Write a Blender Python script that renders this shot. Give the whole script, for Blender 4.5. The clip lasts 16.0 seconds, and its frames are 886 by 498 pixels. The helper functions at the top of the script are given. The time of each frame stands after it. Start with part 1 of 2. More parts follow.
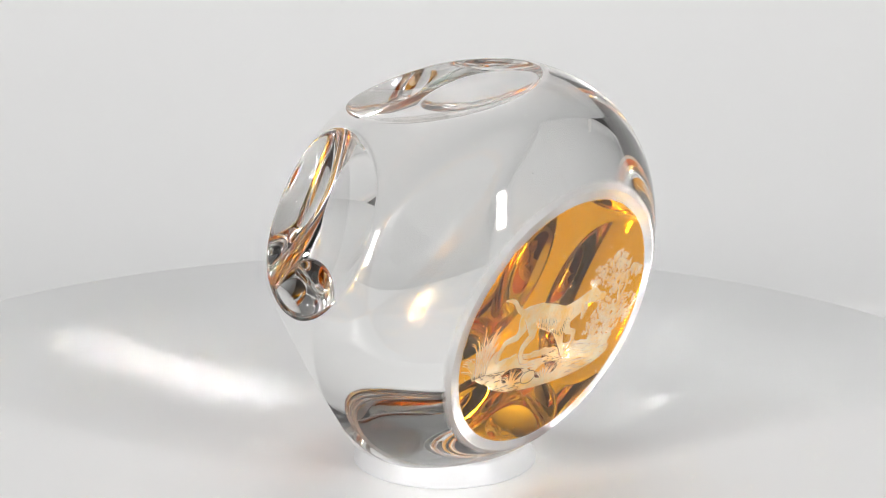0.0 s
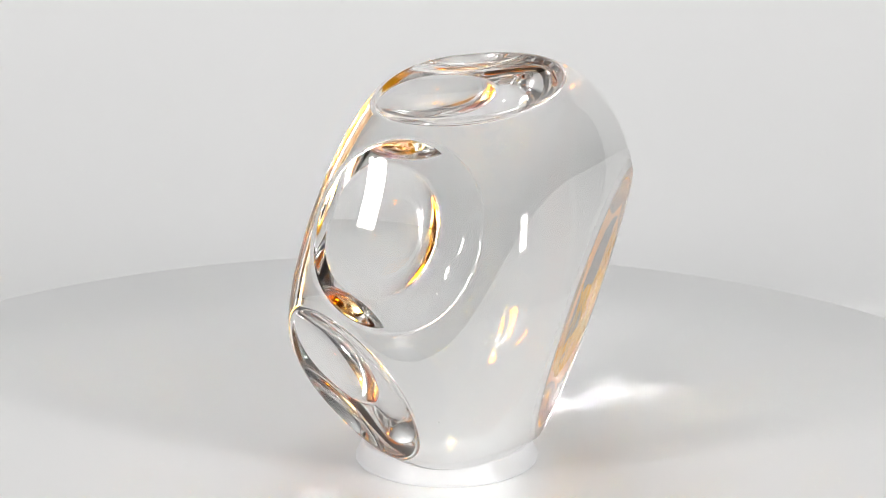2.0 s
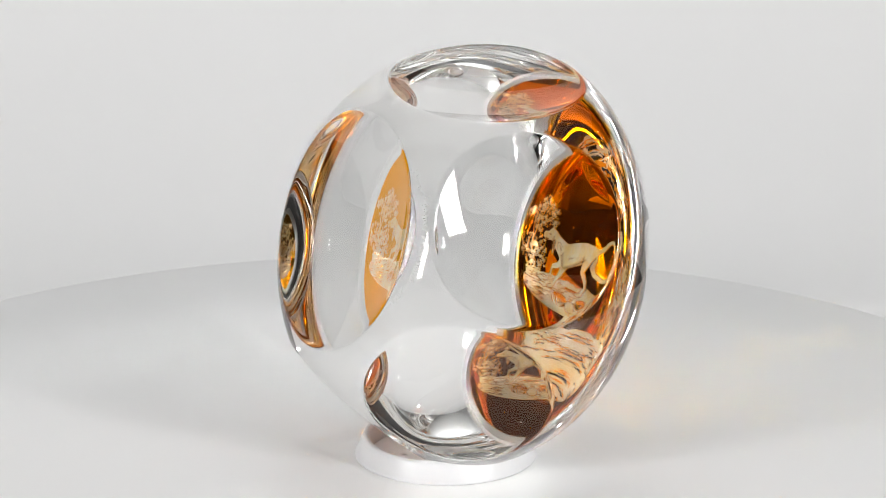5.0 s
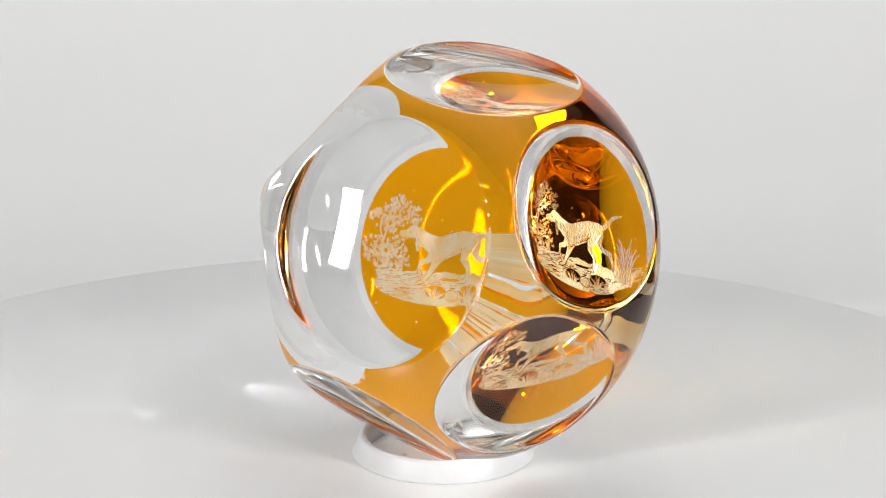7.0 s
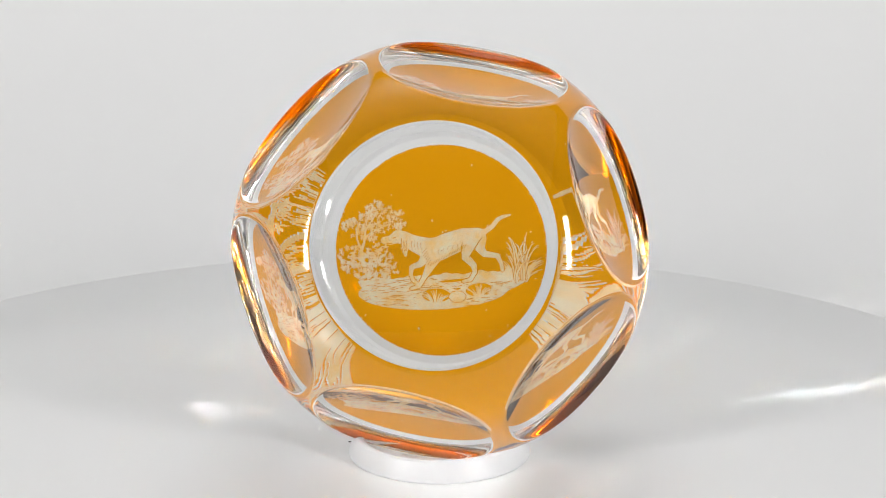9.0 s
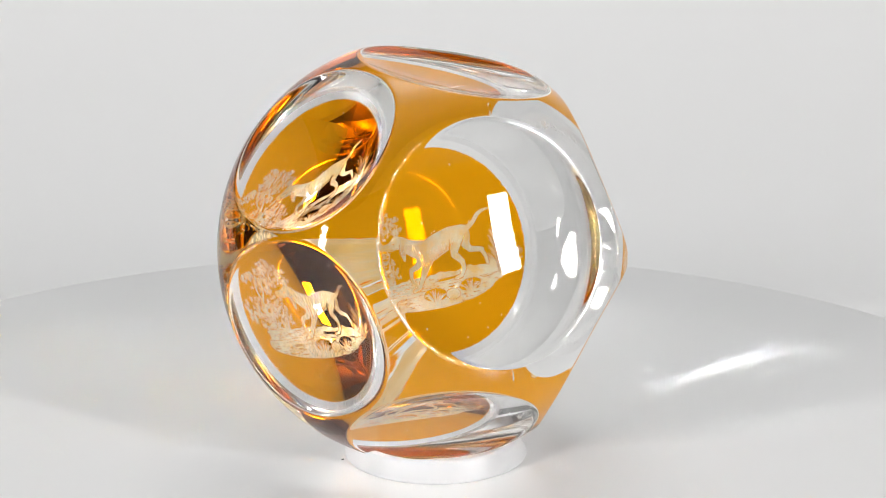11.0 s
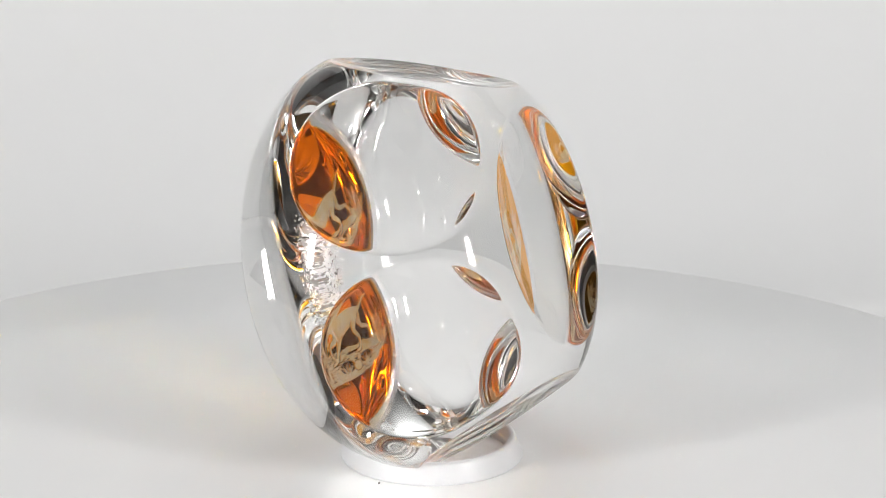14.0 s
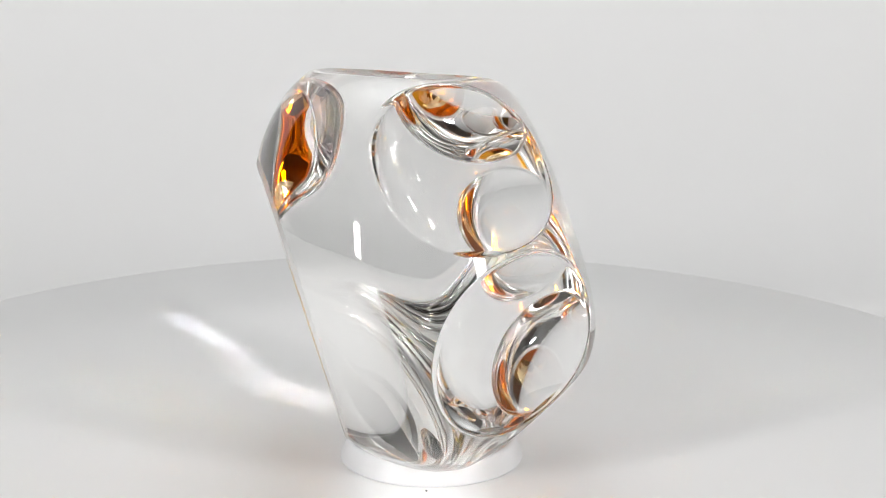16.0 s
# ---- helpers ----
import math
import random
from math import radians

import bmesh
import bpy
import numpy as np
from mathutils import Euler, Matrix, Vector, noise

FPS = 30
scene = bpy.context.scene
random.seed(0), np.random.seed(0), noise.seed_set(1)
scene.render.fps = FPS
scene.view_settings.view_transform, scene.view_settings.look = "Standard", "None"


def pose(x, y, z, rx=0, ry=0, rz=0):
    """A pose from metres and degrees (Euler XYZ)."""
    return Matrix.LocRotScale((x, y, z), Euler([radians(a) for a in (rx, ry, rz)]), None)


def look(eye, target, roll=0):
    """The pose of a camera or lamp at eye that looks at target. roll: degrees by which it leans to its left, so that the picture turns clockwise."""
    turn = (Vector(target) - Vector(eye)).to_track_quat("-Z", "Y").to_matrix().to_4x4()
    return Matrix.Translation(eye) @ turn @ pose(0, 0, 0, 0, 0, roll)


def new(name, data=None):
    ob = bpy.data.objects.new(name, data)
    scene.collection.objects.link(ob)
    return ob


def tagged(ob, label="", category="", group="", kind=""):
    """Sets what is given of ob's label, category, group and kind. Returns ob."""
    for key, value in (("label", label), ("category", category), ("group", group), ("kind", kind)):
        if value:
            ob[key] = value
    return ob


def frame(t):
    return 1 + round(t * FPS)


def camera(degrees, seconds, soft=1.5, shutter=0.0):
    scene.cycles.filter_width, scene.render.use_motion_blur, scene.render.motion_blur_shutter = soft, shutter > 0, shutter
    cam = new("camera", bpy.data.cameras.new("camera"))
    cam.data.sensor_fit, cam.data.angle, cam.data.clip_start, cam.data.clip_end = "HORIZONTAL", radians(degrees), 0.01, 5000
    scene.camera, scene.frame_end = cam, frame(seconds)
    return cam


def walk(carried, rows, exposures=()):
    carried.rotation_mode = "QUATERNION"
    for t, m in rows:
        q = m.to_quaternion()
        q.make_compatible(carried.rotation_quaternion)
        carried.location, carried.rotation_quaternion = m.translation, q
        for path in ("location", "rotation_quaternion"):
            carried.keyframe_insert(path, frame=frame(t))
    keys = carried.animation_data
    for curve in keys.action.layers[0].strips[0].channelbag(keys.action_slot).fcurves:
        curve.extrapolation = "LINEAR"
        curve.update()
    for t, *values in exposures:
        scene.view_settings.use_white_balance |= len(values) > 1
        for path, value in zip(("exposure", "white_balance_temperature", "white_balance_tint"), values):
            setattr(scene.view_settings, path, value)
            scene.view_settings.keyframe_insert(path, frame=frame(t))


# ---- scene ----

# One unit of the cut-glass block is 38 mm: the ball it was cut from is about 80 mm across.
U = 0.038
TABLE_Z = -1.035 * U

# ---- camera: stands still on a tripod, long lens, looking a little down ----
cam = camera(20.0, 16.0, soft=0.9)
EYE = Vector((-0.0003, -12.1672, 3.5798)) * U
AIM = Vector((-0.0003, 0.0, 0.0688)) * U
walk(cam, [(0.0, look(EYE, AIM)), (16.0, look(EYE, AIM))])

# ---- light: two strip softboxes in front, left and right, and an added fill bounced off the ceiling ----
world = bpy.data.worlds.new("studio")
scene.world = world
world.use_nodes = True
world.node_tree.nodes["Background"].inputs[0].default_value = (0.92, 0.96, 1.0, 1)
world.node_tree.nodes["Background"].inputs[1].default_value = 0.05


def softbox(name, azimuth, elevation, distance, width, height, watts):
    lamp = bpy.data.lights.new(name, "AREA")
    lamp.shape, lamp.size, lamp.size_y, lamp.energy = "RECTANGLE", width, height, watts
    lamp.color = (1.0, 0.99, 0.98)
    a, e = radians(azimuth), radians(elevation)
    eye = Vector((math.sin(a) * math.cos(e), -math.cos(a) * math.cos(e), math.sin(e))) * distance
    ob = new(name, lamp)
    ob.matrix_world = look(eye, (0, 0, 0))
    return ob


softbox("softbox_left", -50, 14, 1.3, 0.123, 0.40, 12.0)
softbox("softbox_right", 48, 14, 1.3, 0.123, 0.40, 12.0)
# added soft fill, unseen behind the backdrop, turned up to the white ceiling
fill = bpy.data.lights.new("bounce_fill", "AREA")
fill.shape, fill.size, fill.size_y, fill.energy = "RECTANGLE", 0.8, 0.4, 23.8
fill.color = (0.97, 0.985, 1.0)
new("bounce_fill", fill).matrix_world = look((0, 0.95, 1.15), (0, 0.75, 1.7))
scene.cycles.caustics_refractive = scene.cycles.caustics_reflective = True
scene.cycles.max_bounces = scene.cycles.transmission_bounces = scene.cycles.glossy_bounces = 12
scene.cycles.transparent_max_bounces = 24
scene.cycles.blur_glossy, scene.cycles.sample_clamp_indirect = 0.0, 0.0
scene.view_settings.exposure = 0.0


# ---- materials ----
def material(name):
    m = bpy.data.materials.new(name)
    m.use_nodes = True
    m.node_tree.nodes.clear()
    n = m.node_tree.nodes
    out = n.new("ShaderNodeOutputMaterial")

    def add(kind, **values):
        node = n.new("ShaderNode" + kind)
        for key, value in values.items():
            if key in node.inputs:
                node.inputs[key].default_value = value
        return node

    def link(a, b, i=0, o=0):
        m.node_tree.links.new(a.outputs[o], b.inputs[i])
    return m, add, link, out


def glass_material(name, colour, roughness=0.0, ior=1.54, scratches=0.0, scale=4000.0):
    m, add, link, out = material(name)
    g = add("BsdfGlass", Color=colour, IOR=ior, Roughness=roughness)
    if scratches:
        co = add("TexCoord")
        tex = add("TexNoise", Scale=scale, Detail=3.0)
        bump = add("Bump", Strength=scratches, Distance=0.0002)
        link(co, tex, "Vector", "Object")
        link(tex, bump, "Height")
        link(bump, g, "Normal")
    link(g, out)
    return m


def crystal_material():
    """Polished crystal with sparse pin-sized nicks and grains of dust."""
    m, add, link, out = material("clear_lead_crystal")
    g = add("BsdfGlass", Color=(0.99, 0.99, 0.985, 1), IOR=1.54)
    co, cells = add("TexCoord"), add("TexVoronoi", Scale=170.0)
    spot = add("Math")
    spot.operation = "LESS_THAN"
    spot.inputs[1].default_value = 0.032
    rough = add("Math")
    rough.operation = "MULTIPLY"
    rough.inputs[1].default_value = 0.45
    link(co, cells, "Vector", "Object")
    link(cells, spot, 0, "Distance")
    link(spot, rough, 0)
    link(rough, g, "Roughness")
    link(g, out)
    return m


CLEAR = crystal_material()


def stain_material():
    """A thin coloured film in the glass: it takes away blue and green from what passes."""
    m, add, link, out = material("amber_silver_stain")
    co, tex = add("TexCoord"), add("TexNoise", Scale=60.0, Detail=4.0)
    mix = add("MixRGB")
    mix.inputs[1].default_value, mix.inputs[2].default_value = (1.0, 0.44, 0.006, 1), (0.98, 0.41, 0.004, 1)
    film = add("BsdfTransparent")
    link(co, tex, "Vector", "Object")
    link(tex, mix, 0)
    link(mix, film, "Color")
    link(film, out)
    return m


AMBER = stain_material()
GROUND = glass_material("ground_glass_edge", (0.97, 0.97, 0.97, 1), 0.34, scratches=0.25, scale=2500.0)


def engraved_material():
    """Where the wheel cut through the stain: matt, cream, half see-through."""
    m, add, link, out = material("engraved_frosted_glass")
    g = add("BsdfGlass", Color=(1.0, 0.81, 0.50, 1), IOR=1.54, Roughness=0.38)
    d = add("BsdfTranslucent", Color=(0.86, 0.69, 0.42, 1))
    e = add("BsdfDiffuse", Color=(0.86, 0.69, 0.42, 1))
    m1, m2 = add("MixShader", Fac=0.5), add("MixShader", Fac=0.3)
    co, tex = add("TexCoord"), add("TexNoise", Scale=1500.0, Detail=4.0)
    bump = add("Bump", Strength=0.5, Distance=0.0002)
    link(co, tex, "Vector", "Object")
    link(tex, bump, "Height")
    # cut deeper here and shallower there: cream to honey
    patch, tint = add("TexNoise", Scale=260.0, Detail=5.0, Roughness=0.65), add("MixRGB")
    tint.inputs[1].default_value, tint.inputs[2].default_value = (1.0, 0.66, 0.24, 1), (0.98, 0.84, 0.60, 1)
    spread = add("MapRange")
    spread.inputs["From Min"].default_value, spread.inputs["From Max"].default_value = 0.36, 0.62
    link(co, patch, "Vector", "Object")
    link(patch, spread, 0)
    link(spread, tint, 0)
    for b in (g, d, e):
        link(bump, b, "Normal")
        link(tint, b, "Color")
    link(d, m1, 1)
    link(e, m1, 2)
    link(g, m2, 1)
    link(m1, m2, 2)
    link(m2, out)
    return m


ENGRAVED = engraved_material()


def board_material(name, white):
    m, add, link, out = material(name)
    b = add("BsdfPrincipled", Roughness=0.32)
    co = add("TexCoord")
    big, fine = add("TexNoise", Scale=6.0, Detail=3.0), add("TexNoise", Scale=900.0, Detail=3.0)
    mix = add("MixRGB")
    mix.inputs[1].default_value, mix.inputs[2].default_value = (white, white, white, 1), (white + 0.03, white + 0.025, white + 0.02, 1)
    bump = add("Bump", Strength=0.05, Distance=0.0002)
    link(co, big, "Vector", "Object")
    link(co, fine, "Vector", "Object")
    link(big, mix, 0)
    link(mix, b, "Base Color")
    link(fine, bump, "Height")
    link(bump, b, "Normal")
    link(b, out)
    return m


BOARD = board_material("white_laminate", 0.78)
DISC_WHITE = board_material("white_turntable_plastic", 0.85)


def plain_material(name, colour, roughness, vary=0.06, scale=40.0):
    m, add, link, out = material(name)
    b = add("BsdfPrincipled", Roughness=roughness)
    co, tex, mix = add("TexCoord"), add("TexNoise", Scale=scale, Detail=4.0), add("MixRGB")
    mix.inputs[1].default_value = (*[c * (1 - vary) for c in colour], 1)
    mix.inputs[2].default_value = (*[c * (1 + vary) for c in colour], 1)
    link(co, tex, "Vector", "Object")
    link(tex, mix, 0)
    link(mix, b, "Base Color")
    link(b, out)
    return m


def milky_material():
    """White plastic that lets some light through."""
    m, add, link, out = material("milky_white_plastic")
    co, tex, mix = add("TexCoord"), add("TexNoise", Scale=300.0, Detail=4.0), add("MixRGB")
    mix.inputs[1].default_value, mix.inputs[2].default_value = (0.76, 0.765, 0.775, 1), (0.79, 0.79, 0.795, 1)
    b, t, ms = add("BsdfPrincipled", Roughness=0.4), add("BsdfTranslucent"), add("MixShader", Fac=0.25)
    link(co, tex, "Vector", "Object")
    link(tex, mix, 0)
    link(mix, b, "Base Color")
    link(mix, t, "Color")
    link(b, ms, 1)
    link(t, ms, 2)
    link(ms, out)
    return m


PORCELAIN = milky_material()
# unseen ceiling, white only to throw the added fill back down
BOUNCE_CEILING = plain_material("bounce_white", (0.7, 0.7, 0.69), 0.8, 0.02)
DARK_WALL = plain_material("dark_grey_paint", (0.05, 0.047, 0.045), 0.7)


# ---- helpers for meshes ----
def mesh_of(name, verts, faces, mat, parent=None, label="", normals=None, smooth=True):
    """One mesh object from arrays of places and of quads or triangles."""
    used, inverse = np.unique(faces.ravel(), return_inverse=True)
    me = bpy.data.meshes.new(name)
    k = faces.shape[1]
    me.vertices.add(len(used))
    me.vertices.foreach_set("co", verts[used].astype(np.float32).ravel())
    me.loops.add(faces.size)
    me.loops.foreach_set("vertex_index", inverse.astype(np.int32).ravel())
    me.polygons.add(len(faces))
    me.polygons.foreach_set("loop_start", np.arange(0, faces.size, k, dtype=np.int32))
    me.polygons.foreach_set("use_smooth", np.full(len(faces), smooth))
    me.update(calc_edges=True)
    me.validate()
    if normals is not None:
        me.normals_split_custom_set_from_vertices(normals[used].astype(np.float32))
    me.materials.append(mat)
    ob = new(name, me)
    ob.parent = parent
    if label:
        tagged(ob, label)
    return ob


def ring_quads(rings, around, first=0):
    """Quads between neighbouring rings of points, each with the same number around."""
    i, j = np.meshgrid(np.arange(rings - 1), np.arange(around), indexing="ij")
    a, b = first + i * around + j, first + i * around + (j + 1) % around
    return np.stack([a, a + around, b + around, b], -1).reshape(-1, 4)


# ---- the sweep: table and backdrop in one white board ----
def box_mesh(name, low, high, mat):
    bm = bmesh.new()
    bmesh.ops.create_cube(bm, size=1.0)
    for v in bm.verts:
        v.co = [l + (c + 0.5) * (h - l) for c, l, h in zip(v.co, low, high)]
    me = bpy.data.meshes.new(name)
    bm.to_mesh(me)
    bm.free()
    me.materials.append(mat)
    return new(name, me)


def sweep():
    line = [(FRONT, 0.0), (0.18, 0.0), (0.20, 0.0)]
    for k in range(1, 33):
        a = radians(90 * k / 32)
        line.append((0.20 + 0.50 * math.sin(a), 0.50 * (1 - math.cos(a))))
    line += [(0.70, 0.60)]
    back = [(y + (0.006 if z > 0.1 else 0.0), z - 0.006) for y, z in reversed(line)]
    loop = line + back
    bm = bmesh.new()
    ends = [[bm.verts.new((x, y, z + TABLE_Z - DISC_H)) for y, z in loop] for x in (-WIDE, WIDE)]
    n = len(loop)
    for k in range(n):
        f = bm.faces.new((ends[0][k], ends[1][k], ends[1][(k + 1) % n], ends[0][(k + 1) % n]))
        f.smooth = k < len(line) - 1
    me = bpy.data.meshes.new("backdrop")
    bm.to_mesh(me)
    bm.free()
    me.materials.append(BOARD)
    ob = new("backdrop", me)
    return tagged(ob, "seamless white board sweeping up behind the turntable", "backdrop", kind="structure")


FRONT, WIDE, DISC_H = 0.155, 0.75, 0.022
sweep()


def studio():
    """Plain dark walls added out of view to close the place, under a white bounce ceiling."""
    x, y0, y1, z0, z1 = 1.8, -2.0, 1.6, TABLE_Z - DISC_H - 0.006, 1.7
    for name, low, high in (("wall_north", (-x, y1, z0), (x, y1 + 0.1, z1)), ("wall_south", (-x, y0 - 0.1, z0), (x, y0, z1)),
                            ("wall_east", (x, y0 - 0.1, z0), (x + 0.1, y1 + 0.1, z1)), ("wall_west", (-x - 0.1, y0 - 0.1, z0), (-x, y1 + 0.1, z1)),
                            ("floor", (-x - 0.1, y0 - 0.1, z0 - 0.1), (x + 0.1, y1 + 0.1, z0)), ("bounce_ceiling", (-x - 0.1, y0 - 0.1, z1), (x + 0.1, y1 + 0.1, z1 + 0.1))):
        tagged(box_mesh(name, low, high, BOUNCE_CEILING if name == "bounce_ceiling" else DARK_WALL), "plain unseen studio surface, walls dark grey, bounce ceiling white", "studio", kind="structure")


studio()

# ---- the paperweight ----
TILT = 17.546         # the axis of the cut top leans up by this much
BASE_TILT = 1.317      # the base is ground a little out of square
CENTRE = Vector((-0.0136, 0.2243, 0.0))
BASE_Z, FLAT_R, STAIN_R = -0.5264, 0.718, 0.6653
TOP_HOLLOW, SIDE_HOLLOW = 2.00, 1.75 # radii of the grinding wheels that hollowed the windows
TOP_DROOP = 0.18        # the top window looks a little lower than the axis
TOP_H, TOP_R = 0.8346, 0.6199
# polar angle, turn about the axis, height of the rim's plane, radius of the rim
SIDES = [(68.15, 79.80, 0.9611, 0.5005), (68.10, 17.27, 0.9581, 0.4705), (67.51, -41.00, 0.9569, 0.4410),
         (68.68, -101.25, 0.9585, 0.4623), (67.33, -159.92, 0.9531, 0.4522), (65.21, 139.62, 0.9675, 0.4632)]
# the blank before cutting: polar angle and distance from the centre, and how far it is out of round
BLANK_POLAR = np.radians((25.0, 45.0, 65.0, 82.0, 97.0, 110.0, 0.0))
BLANK_POLAR[-1] = math.atan2(FLAT_R, BASE_Z)
BLANK_RADIUS = np.array((0.9385, 1.0609, 1.0672, 1.0756, 1.0626, 0.9968, math.hypot(FLAT_R, BASE_Z)))
OVAL = ((-0.0068, 0.0028), (-0.0045, -0.0006), (-0.0052, 0.0017))
AROUND, RINGS, STAIN_RINGS = 1440, 480, 220
BASE_DROP = -0.005       # and a little below the axis
GROUND_R = 0.748         # out to here the bevel is ground matt
LEAN = math.tan(radians(BASE_TILT))

# axis frame (x right, y up, z out of the top window) to the turntable's frame
AXIS_TO_WORLD = np.array(Matrix.Rotation(radians(-TILT), 3, "X") @ Matrix(((1, 0, 0), (0, 0, -1), (0, 1, 0))))


def placed(points):
    return (points @ AXIS_TO_WORLD.T + np.array(CENTRE)) * U


def smooth_min(a, b, k):
    h = np.clip(0.5 + 0.5 * (b - a) / k, 0, 1)
    return b + (a - b) * h - k * h * (1 - h)


def blank_bends():
    """Second derivatives at the knots of a smooth curve through the blank's outline."""
    n, h, r = len(BLANK_POLAR), np.diff(BLANK_POLAR), BLANK_RADIUS
    a, rhs = np.zeros((n, n)), np.zeros(n)
    a[0, :2], a[-1, -2:] = (1, -1), (-1, 1)
    for i in range(1, n - 1):
        a[i, i - 1:i + 2] = h[i - 1], 2 * (h[i - 1] + h[i]), h[i]
        rhs[i] = 6 * ((r[i + 1] - r[i]) / h[i] - (r[i] - r[i - 1]) / h[i - 1])
    return np.linalg.solve(a, rhs)


BENDS = blank_bends()


def ball_radius(polar, turn):
    """Distance of the uncut blank's skin from its centre; it rounds off towards the flat base."""
    polar = np.maximum(polar, radians(30))
    i = np.clip(np.searchsorted(BLANK_POLAR, polar) - 1, 0, len(BLANK_POLAR) - 2)
    h = BLANK_POLAR[i + 1] - BLANK_POLAR[i]
    a, b = (BLANK_POLAR[i + 1] - polar) / h, (polar - BLANK_POLAR[i]) / h
    r = a * BLANK_RADIUS[i] + b * BLANK_RADIUS[i + 1] + ((a ** 3 - a) * BENDS[i] + (b ** 3 - b) * BENDS[i + 1]) * h * h / 6
    x = np.clip(polar / BLANK_POLAR[-1], 0, 1)
    girth = np.exp(-((polar - radians(85)) / radians(38)) ** 2) * (1 - x ** 6)
    return r * (1 + girth * sum(c * np.cos((k + 1) * turn) + d * np.sin((k + 1) * turn) for k, (c, d) in enumerate(OVAL)))


def hollow_distance(d, n, h, rim, wheel):
    """How far from the centre the ways d meet the ball-shaped hollow ground round the direction n."""
    c = h + math.sqrt(wheel ** 2 - rim ** 2)
    dc = d @ n * c
    disc = dc ** 2 - (c ** 2 - wheel ** 2)
    return np.where((disc > 0) & (dc > 0), dc - np.sqrt(np.maximum(disc, 0)), 9.0)


def cut_directions():
    out = [(np.array((0.0, -math.sin(radians(TOP_DROOP)), math.cos(radians(TOP_DROOP)))), TOP_H, TOP_R, TOP_HOLLOW)]
    for phi, az, h, rim in SIDES:
        f, a = radians(phi), radians(az)
        out.append((np.array((math.sin(f) * math.cos(a), math.sin(f) * math.sin(a), math.cos(f))), h, rim, SIDE_HOLLOW))
    return out


def block_surface(polar, turn):
    d = np.stack([np.sin(polar) * np.cos(turn), np.sin(polar) * np.sin(turn), np.cos(polar)], -1)
    r = ball_radius(polar, turn)
    which = np.zeros(polar.shape, int)
    best = r.copy()
    for k, (n, h, rim, wheel) in enumerate(cut_directions()):
        s = hollow_distance(d, n, h, rim, wheel)
        which = np.where(s < best, k + 1, which)
        best = np.minimum(best, s)
        r = smooth_min(r, s, 0.016)
    pts = d * r[..., None]
    low = np.clip(pts[..., 2] / BASE_Z, 0, 1) ** 2
    pts[..., 2] += LEAN * pts[..., 1] * low
    pts[..., 1] += BASE_DROP * low
    return pts, which


def capsule(x, y, x0, y0, x1, y1, r0, r1):
    """Inside of a stroke that goes from one width to another."""
    dx, dy = x1 - x0, y1 - y0
    s = np.clip(((x - x0) * dx + (y - y0) * dy) / (dx * dx + dy * dy + 1e-9), 0, 1)
    return np.hypot(x - x0 - s * dx, y - y0 - s * dy) < r0 + (r1 - r0) * s


def stroke(x, y, points):
    """A chain of (x, y, half width)."""
    m = np.zeros(x.shape, bool)
    for (x0, y0, r0), (x1, y1, r1) in zip(points, points[1:]):
        m |= capsule(x, y, x0, y0, x1, y1, r0, r1)
    return m


def oval(x, y, cx, cy, rx, ry, turn=0.0):
    c, s = math.cos(radians(turn)), math.sin(radians(turn))
    u, v = (x - cx) * c + (y - cy) * s, -(x - cx) * s + (y - cy) * c
    return (u / rx) ** 2 + (v / ry) ** 2 < 1


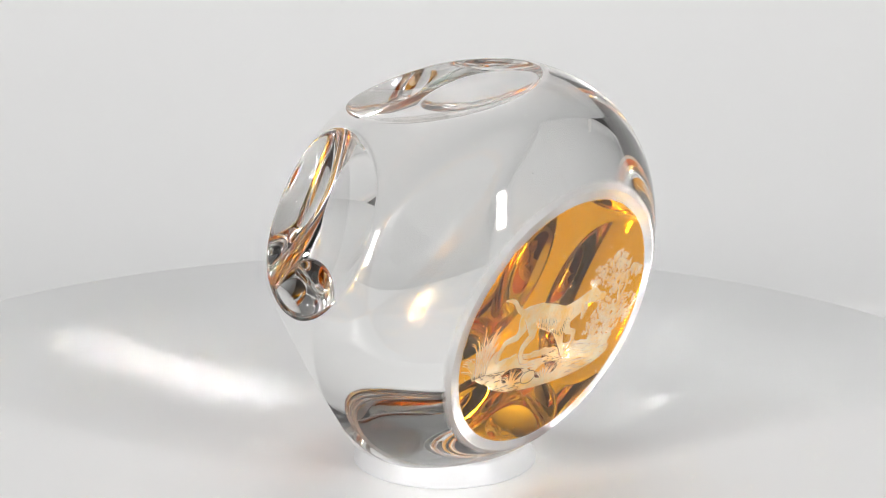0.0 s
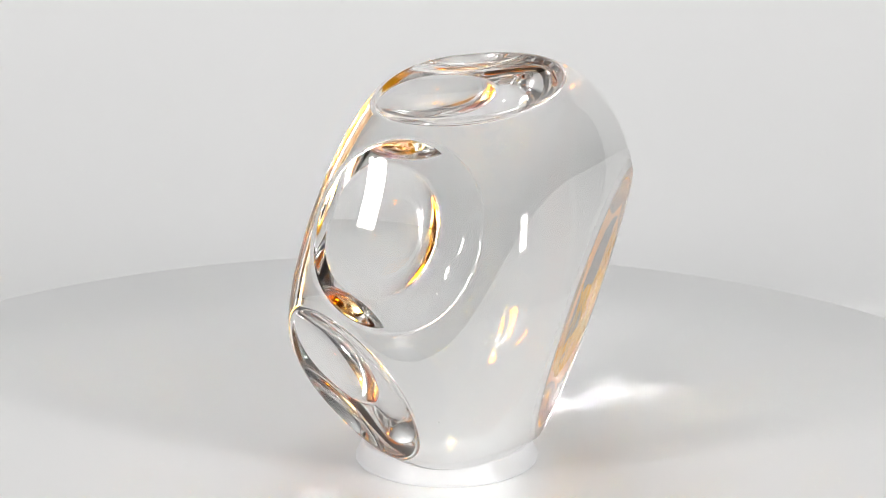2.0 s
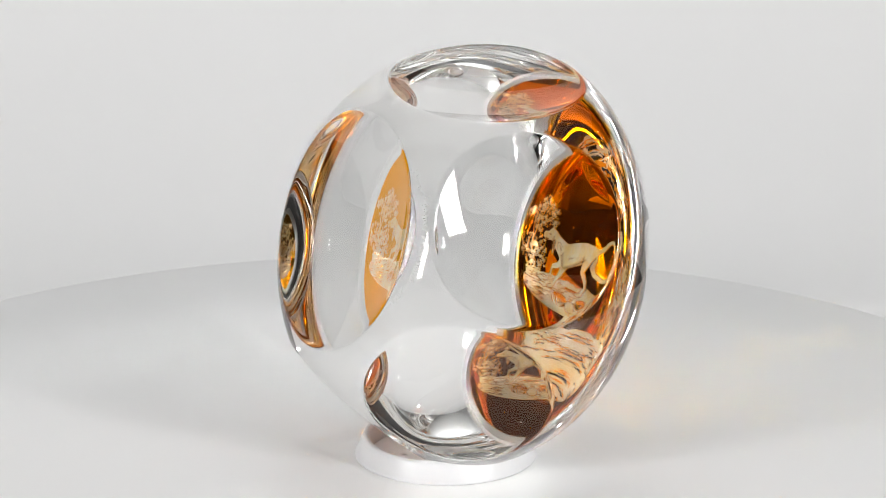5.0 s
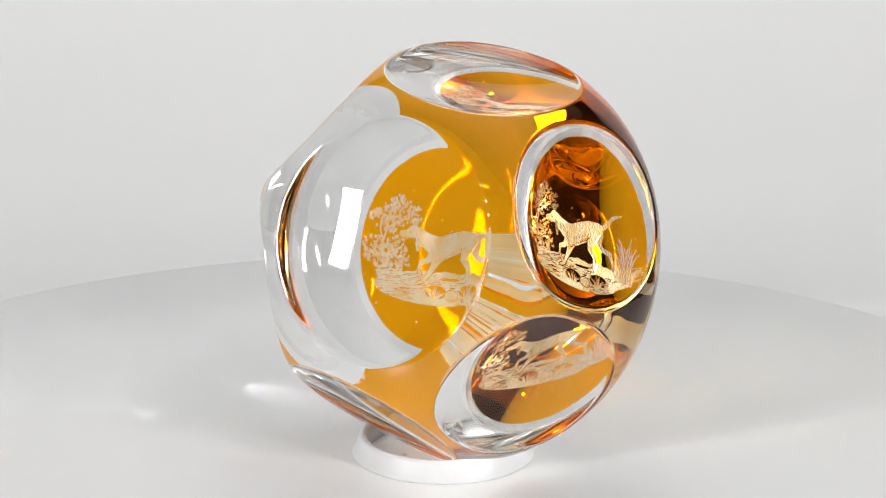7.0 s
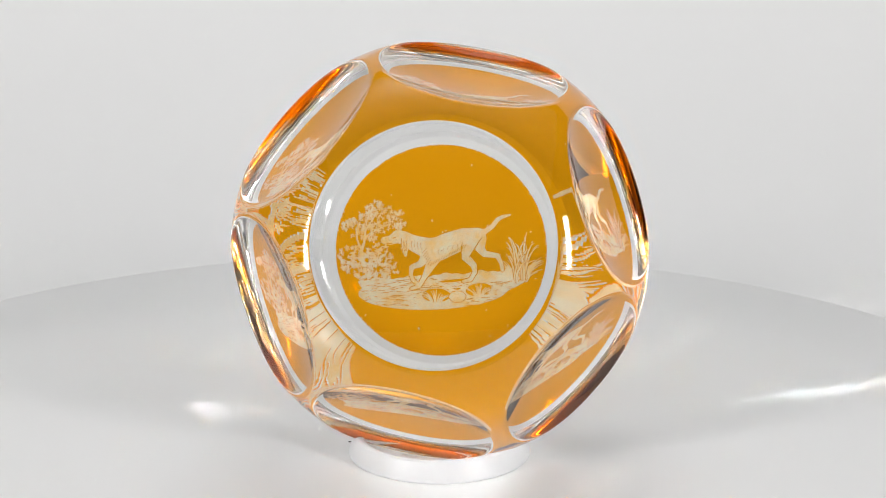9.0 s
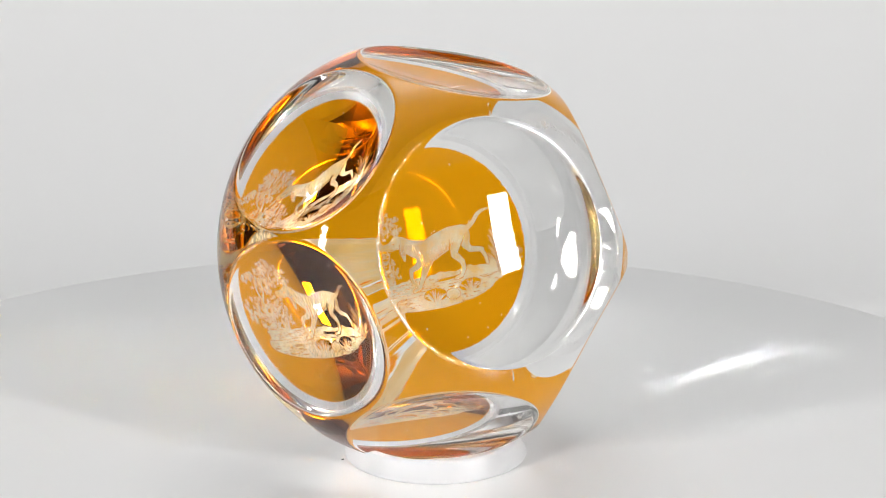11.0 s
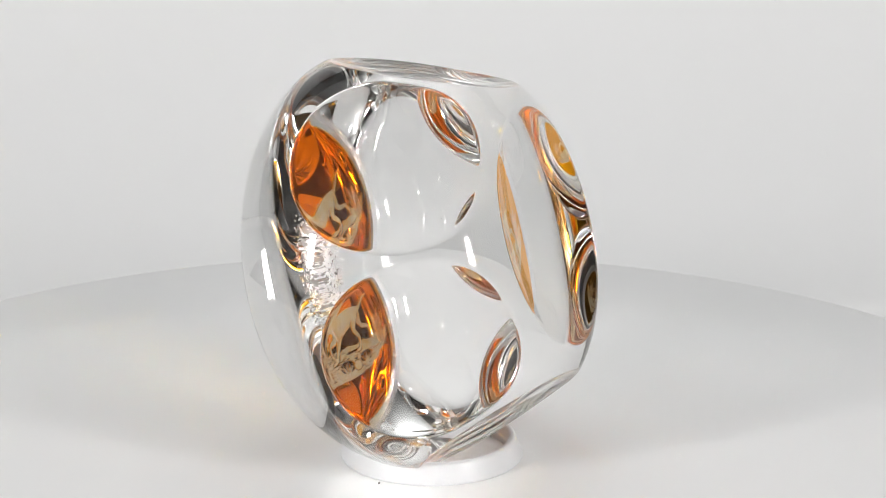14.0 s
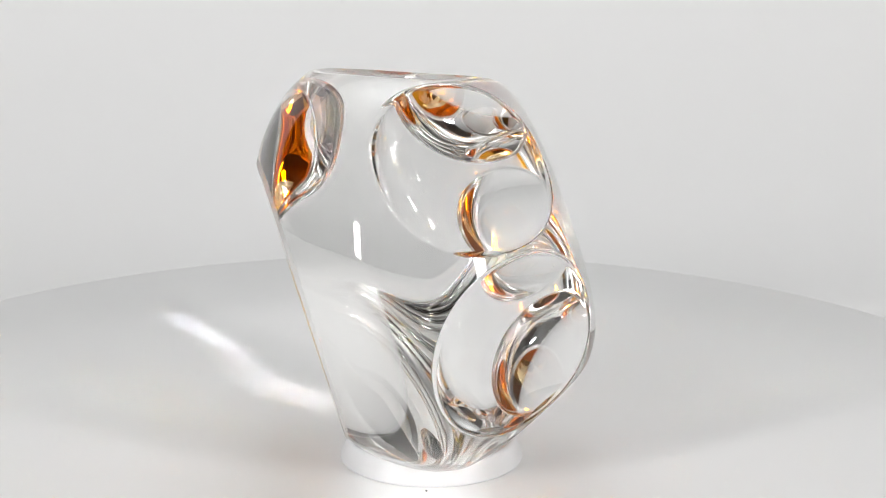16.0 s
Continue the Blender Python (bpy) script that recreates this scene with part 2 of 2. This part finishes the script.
def dog(x, y):
    """The pointing hound, and the folds of its coat that are left uncut."""
    m = stroke(x, y, [(681, 425, 6.5), (692, 424, 8), (703, 418, 11), (714, 420, 11.5), (726, 427, 13), (744, 434, 16), (765, 440, 20), (790, 430, 20), (815, 420, 18), (838, 416, 15)])
    m |= stroke(x, y, [(756, 450, 15), (780, 442, 14)])
    m |= stroke(x, y, [(715, 420, 7), (715, 436, 6.5), (717, 450, 2.5)])
    m |= stroke(x, y, [(838, 408, 5), (852, 407, 4.5), (863, 399, 4), (873, 386, 3.5), (882, 381, 3), (894, 378, 1.5)])
    m |= stroke(x, y, [(750, 455, 8), (742, 465, 5.5), (728, 470, 4.2), (726, 482, 3.2), (730, 493, 2.8), (738, 500, 3)])
    m |= stroke(x, y, [(764, 455, 12), (757, 472, 7), (749, 488, 4.2), (741, 503, 3.2), (728, 508, 2.6)])
    m |= stroke(x, y, [(826, 424, 14), (820, 440, 10), (819, 452, 7), (833, 466, 5), (835, 478, 3.8), (828, 491, 3.2), (816, 494, 2.6)])
    m |= stroke(x, y, [(845, 420, 9), (843, 436, 8), (851, 446, 5.5), (873, 449, 4.2), (880, 462, 3.2), (882, 474, 2.8)])
    cut = oval(x, y, 697, 420, 2.6, 1.0, -15) | stroke(x, y, [(684, 430, 0.5), (694, 430, 0.7)])
    for k in range(4):
        cut |= stroke(x, y, [(728 + 5 * k, 425, 0.25), (726 + 5 * k, 432, 0.45), (729 + 5 * k, 440, 0.25)])
    cut |= stroke(x, y, [(710, 421, 0.5), (709, 432, 0.8), (712, 442, 0.6)])
    for k in range(14):
        u = k / 13
        cut |= stroke(x, y, [(762 + 58 * u, 461 - 32 * u, 0.35), (759 + 58 * u, 468 - 33 * u, 0.6)])
    for k in range(8):
        cut |= stroke(x, y, [(846 - 2 * k, 418 + 3.4 * k, 0.4), (839 - 2 * k, 428 + 3.4 * k, 0.6)])
    for k in range(6):
        cut |= stroke(x, y, [(752 + 1.5 * k, 438 + 4 * k, 0.4), (745 + 2 * k, 446 + 4 * k, 0.55)])
    for k in range(6):
        cut |= stroke(x, y, [(774 + 8 * k, 438 - 2.4 * k, 0.2), (772 + 8 * k, 443 - 2.4 * k, 0.4), (774 + 8 * k, 449 - 2.6 * k, 0.2)])
    for k in range(3):
        cut |= stroke(x, y, [(713 + 2.6 * k, 424, 0.3), (712.5 + 2.6 * k, 434, 0.5), (715 + 1.6 * k, 443, 0.3)])
    cut |= stroke(x, y, [(813, 428, 0.5), (811, 440, 0.8), (812, 452, 0.5)])
    return m, cut


def foliage(x, y, cx, cy, rx, ry, count, rng):
    """Sprays of small pointed leaves."""
    m = np.zeros(x.shape, bool)
    near = np.nonzero((abs(x - cx) < rx + 8) & (abs(y - cy) < ry + 8))[0]
    xs, ys = x[near], y[near]
    part_of = np.zeros(len(near), bool)
    for _ in range(count):
        a, r = rng.uniform(0, 2 * math.pi), math.sqrt(rng.uniform(0, 1))
        px, py = cx + rx * r * math.cos(a), cy + ry * r * math.sin(a)
        turn = rng.uniform(0, 360)
        for k in range(4):
            b = turn + 90 * k + rng.uniform(-25, 25)
            part_of |= oval(xs, ys, px + 2.1 * math.cos(radians(b)), py + 2.1 * math.sin(radians(b)), rng.uniform(1.4, 2.3), rng.uniform(0.6, 0.95), b)
    m[near] = part_of
    return m


def blades(x, y, cx, cy, spread, height, count, width, rng):
    """A tuft of blades that bend over at their tips."""
    m = np.zeros(x.shape, bool)
    near = np.nonzero((abs(x - cx) < spread * 2.2 + 10) & (y < cy + 12) & (y > cy - height * 1.3))[0]
    xs, ys = x[near], y[near]
    part_of = np.zeros(len(near), bool)
    for _ in range(count):
        u = rng.uniform(-1, 1)
        h = height * rng.uniform(0.5, 1.0) * (1 - 0.4 * u * u)
        x0, bend = cx + u * spread * 0.4, u * spread * rng.uniform(0.5, 1.2) + rng.uniform(-3, 3)
        pts = []
        for k in range(6):
            v = k / 5
            pts.append((x0 + bend * v ** 1.7, cy - h * (v - 0.28 * abs(u) * v ** 3) + 3 * (1 - v), width * (1 - 0.85 * v ** 1.5)))
        part_of |= stroke(xs, ys, pts)
    m[near] = part_of
    return m


def engraved_mask(x, y):
    """Which of the points of the base belong to the engraved hunting scene. x to the right and y down, as seen through the top."""
    rng = random.Random(7)
    # bank of ground with hatched shade
    m = oval(x, y, 765, 512, 128, 32, -3) | oval(x, y, 860, 494, 72, 25, -14) | oval(x, y, 690, 503, 56, 27, 14)
    m &= ~(y < 489 - (x - 700) * 0.085 + 2.0 * np.sin(x * 0.11) + 1.2 * np.sin(x * 0.31))
    m &= ~oval(x, y, 770, 519, 24, 12) & ~oval(x, y, 842, 508, 22, 11, -8) & ~oval(x, y, 800, 493, 24, 2.4, -6)
    for _ in range(330):
        px, py, w = rng.uniform(632, 930), rng.uniform(490, 541), rng.uniform(4, 17)
        if abs(px - 770) < 40 and py > 524:
            continue
        m &= ~stroke(x, y, [(px, py, 0.25), (px + w / 2, py + rng.uniform(-2, 1), rng.uniform(0.4, 0.75)), (px + w, py - 0.08 * w, 0.2)])
    m |= blades(x, y, 770, 528, 22, 24, 22, 0.9, rng) | blades(x, y, 842, 516, 20, 24, 20, 0.9, rng) | blades(x, y, 728, 536, 14, 12, 9, 0.7, rng)
    stone = oval(x, y, 806, 521, 14, 9.5)
    m = (m | stone) & ~(oval(x, y, 806, 521, 15.2, 10.6) & ~stone)
    # shrub and tree
    for cx, cy, rx, ry, n in ((646, 470, 40, 21, 95), (626, 452, 25, 17, 46), (672, 449, 24, 19, 52), (662, 489, 30, 12, 34), (690, 476, 14, 15, 26),
                              (670, 373, 23, 17, 50), (702, 390, 15, 17, 36), (630, 402, 23, 16, 55), (670, 402, 20, 10, 30), (655, 418, 17, 7, 16), (650, 384, 13, 9, 16)):
        m |= foliage(x, y, cx, cy, rx, ry, n, rng)
    m |= stroke(x, y, [(645, 468, 3.2), (641, 444, 2.8), (646, 428, 2.0), (648, 408, 1.4), (662, 385, 1.0)])
    m |= stroke(x, y, [(641, 440, 1.8), (634, 424, 1.4), (632, 405, 1.0)]) | stroke(x, y, [(648, 418, 1.2), (664, 408, 1.0), (690, 396, 0.9)])
    # reeds
    m |= blades(x, y, 914, 488, 26, 96, 9, 1.5, rng) | blades(x, y, 912, 490, 34, 70, 22, 1.3, rng) | blades(x, y, 918, 486, 26, 34, 16, 1.2, rng)
    for _ in range(24):
        bx, side, h = rng.uniform(900, 924), rng.choice((-1, -1, 1)), rng.uniform(30, 78)
        reach, w = rng.uniform(12, 27), rng.uniform(1.5, 2.3)
        leaf = [(bx + side * reach * v ** 1.8, 489 - h * (1.25 * v - 0.32 * v ** 4), w * (1 - 0.85 * v ** 2)) for v in (0, 0.2, 0.4, 0.6, 0.8, 0.92, 1.0)]
        rim = [(px, py, r + 0.9) for px, py, r in leaf]
        m = (m & ~stroke(x, y, rim)) | stroke(x, y, leaf)
    body, cut = dog(x, y)
    edge = np.zeros(x.shape, bool)
    for dx, dy in ((1.5, 0), (-1.5, 0), (0, 1.5), (0, -1.5)):
        edge |= dog(x + dx, y + dy)[0]
    m = ((m & ~(edge & (y > 452))) | body) & ~cut
    # specks where the stain has chipped
    for _ in range(30):
        px, py = rng.uniform(620, 940), rng.uniform(290, 610)
        m |= oval(x, y, px, py, rng.uniform(0.8, 2.6), rng.uniform(0.6, 1.4), rng.uniform(0, 180))
    for _ in range(120):
        a = rng.uniform(0, 2 * math.pi)
        m |= oval(x, y, 778 + 180.5 * math.cos(a), 441 + 184.5 * math.sin(a), rng.uniform(0.6, 2.6), rng.uniform(0.6, 1.8))
    return m


def paperweight():
    thing = new("paperweight")
    polar_end = math.atan2(FLAT_R, BASE_Z)
    g = np.linspace(0, polar_end, RINGS)[1:]
    a = np.arange(AROUND) * 2 * math.pi / AROUND
    polar, turn = np.meshgrid(g, a, indexing="ij")
    pts, which = block_surface(polar, turn)
    # normals from neighbouring points of the skin
    e = 1e-4
    dp = block_surface(np.minimum(polar + e, polar_end), turn)[0] - block_surface(np.maximum(polar - e, 1e-6), turn)[0]
    dt = block_surface(polar, turn + e)[0] - block_surface(polar, turn - e)[0]
    nrm = np.cross(dp, dt)
    nrm /= np.linalg.norm(nrm, axis=-1, keepdims=True)
    rings = len(g)
    top, _ = block_surface(np.array([1e-6]), np.array([0.0]))
    verts = np.concatenate([pts.reshape(-1, 3), top])
    crown_n = np.array((0.0, -math.sin(radians(TOP_DROOP)), math.cos(radians(TOP_DROOP)))) + np.array((0, 0.6 * TOP_H * math.sin(radians(TOP_DROOP)) / TOP_HOLLOW, 0))
    normals = np.concatenate([nrm.reshape(-1, 3), [crown_n / np.linalg.norm(crown_n)]])
    quads = ring_quads(rings, AROUND)
    tag = np.minimum(which[:-1], which[1:]).reshape(-1)
    j = np.arange(AROUND)
    last = len(verts) - 1
    world_n = normals @ AXIS_TO_WORLD.T
    world_v = placed(verts)
    face = verts[quads].mean(1)
    bevel = (tag == 0) & (face[:, 2] < 0.8 * BASE_Z) & (np.hypot(face[:, 0], face[:, 1]) < GROUND_R + np.random.default_rng(3).normal(0, 0.006, len(face)))
    tag = np.where(bevel, 9, tag)
    mesh_of("ground_bevel", world_v, quads[tag == 9], GROUND, thing, "worn frosted bevel round the base", world_n)
    mesh_of("body", world_v, quads[tag == 0], CLEAR, thing, "clear polished crystal band", world_n)
    # the top window's crown is a small fan; it is kept in quads by repeating its middle ring
    crown_r = 1e-4
    mid = placed(np.stack([crown_r * np.cos(a), crown_r * np.sin(a), np.full(AROUND, top[0, 2])], -1))
    tv = np.concatenate([world_v, mid])
    tn = np.concatenate([world_n, np.tile(world_n[last], (AROUND, 1))])
    fan = np.stack([last + 1 + j, j, (j + 1) % AROUND, last + 1 + (j + 1) % AROUND], -1)
    mesh_of("top_window", tv, np.concatenate([fan, quads[tag == 1]]), CLEAR, thing, "large round hollow-ground clear window", tn)
    for k in range(6):
        mesh_of("side_window", world_v, quads[tag == k + 2], CLEAR, thing, "round hollow-ground clear side window", world_n)

    # the flat base: a ground ring and the stained disc with its engraving
    flat = lambda r, up=0.0: np.stack([r * np.cos(a), r * np.sin(a) + BASE_DROP, BASE_Z + up + LEAN * r * np.sin(a)], -1)
    down = np.tile(AXIS_TO_WORLD @ np.array((0, LEAN, -1.0)), (2 * AROUND, 1))
    edge = np.concatenate([flat(FLAT_R), flat(STAIN_R)])
    mesh_of("base_rim", placed(edge), ring_quads(2, AROUND), GROUND, thing, "worn frosted ring round the base", down)
    radii = np.linspace(STAIN_R, 0.0005, STAIN_RINGS)
    disc = np.concatenate([flat(r) for r in radii])
    q = ring_quads(STAIN_RINGS, AROUND)
    mid = disc[q].mean(1)
    inside = engraved_mask(778 + mid[:, 0] / STAIN_R * 181, 441 - (mid[:, 1] - BASE_DROP) / STAIN_R * 185)
    inside[-AROUND:] = False
    dn = np.tile(AXIS_TO_WORLD @ np.array((0, LEAN, -1.0)), (len(disc), 1))
    dv = placed(disc)
    mesh_of("base_disc", dv, q[~inside], CLEAR, thing, "clear polished skin of the flat base", dn)
    stain = placed(np.concatenate([flat(r, 0.008) for r in radii]))
    mesh_of("amber_stain", stain, q[~inside], AMBER, thing, "thin amber stain cut through by engraving", dn)
    mesh_of("engraving", dv, q[inside], ENGRAVED, thing, "frosted engraving of a pointing hound in landscape", dn)
    tagged(thing, "faceted clear crystal paperweight with engraved amber base", "paperweight")
    return thing


PAPERWEIGHT = paperweight()


# ---- the round white board that turns under everything ----
def turntable():
    thing = new("turntable")
    n, r = 256, 3.72 * U
    a = np.arange(n) * 2 * math.pi / n

    def turned(name, prof, label):
        v = np.concatenate([np.stack([q * np.cos(a), q * np.sin(a), np.full(n, z)], -1) for q, z in prof])
        mesh_of(name, v, ring_quads(len(prof), n)[:, ::-1], DISC_WHITE, thing, label)
    turned("foot", [(0.0005, -0.006 - DISC_H), (0.6 * r, -0.006 - DISC_H), (0.6 * r, -0.012), (0.0005, -0.012)], "recessed round foot")
    turned("disc", [(0.0005, -0.012), (r - 0.001, -0.012), (r, -0.011), (r, -0.0012), (r - 0.0003, -0.0005), (r - 0.0012, 0.0), (0.5 * r, 0.0), (0.0005, 0.0)], "flat white round top")
    return tagged(thing, "round white glossy turntable before a white backdrop", "turntable")


TURNTABLE = turntable()


# ---- the white ring that it stands on ----
def stand():
    thing = new("display_ring")
    n = 192
    a = np.arange(n) * 2 * math.pi / n

    def turned(name, prof, label):
        v = np.concatenate([np.stack([r * np.cos(a), r * np.sin(a), np.full(n, z)], -1) for r, z in prof]) * U
        mesh_of(name, v, ring_quads(len(prof), n)[:, ::-1], PORCELAIN, thing, label)
    turned("wall", [(0.40, 0.0), (0.462, 0.0), (0.468, 0.004), (0.469, 0.012), (0.464, 0.022), (0.452, 0.045), (0.441, 0.075), (0.432, 0.100)], "flared outer wall")
    turned("lip", [(0.432, 0.100), (0.428, 0.107), (0.420, 0.111), (0.408, 0.111), (0.399, 0.107), (0.395, 0.100), (0.392, 0.06), (0.395, 0.0), (0.40, 0.0)], "rounded white lip")
    return tagged(thing, "low flared white plastic display ring on table", "stand")


STAND = stand()


# ---- a crumb of dirt that rides round on the table ----
def speck():
    thing = new("dirt_speck")
    bm = bmesh.new()
    bmesh.ops.create_icosphere(bm, subdivisions=2, radius=0.00022)
    for v in bm.verts:
        v.co = Vector((v.co.x * 1.4, v.co.y, v.co.z * 0.6)) * (1 + 0.3 * noise.noise(v.co * 9000))
        v.co += Vector((-0.4940 * U, 0.1620 * U, 0.0001))
    me = bpy.data.meshes.new("crumb")
    bm.to_mesh(me)
    bm.free()
    me.materials.append(DARK_WALL)
    crumb = new("crumb", me)
    crumb.parent = thing
    return tagged(thing, "tiny dark grey crumb lying on white board", "speck")


SPECK = speck()


# ---- motion: the block turns steadily on its stand ----
def motions():
    rows = []
    for k in range(33):
        t = 0.5 * k
        rows.append((t, pose(0, 0, 0, 0, 0, -132.525 + 14.4689 * t)))
    walk(PAPERWEIGHT, rows)
    shift = Matrix.Translation((-0.02 * U, 0, TABLE_Z))
    walk(STAND, [(t, shift @ m @ pose(0, 0.04 * U, 0)) for t, m in rows])
    walk(TURNTABLE, [(t, Matrix.Translation((-0.2 * U, 0, TABLE_Z)) @ m) for t, m in rows])
    walk(SPECK, [(t, Matrix.Translation((0, 0, TABLE_Z)) @ m) for t, m in rows])


motions()
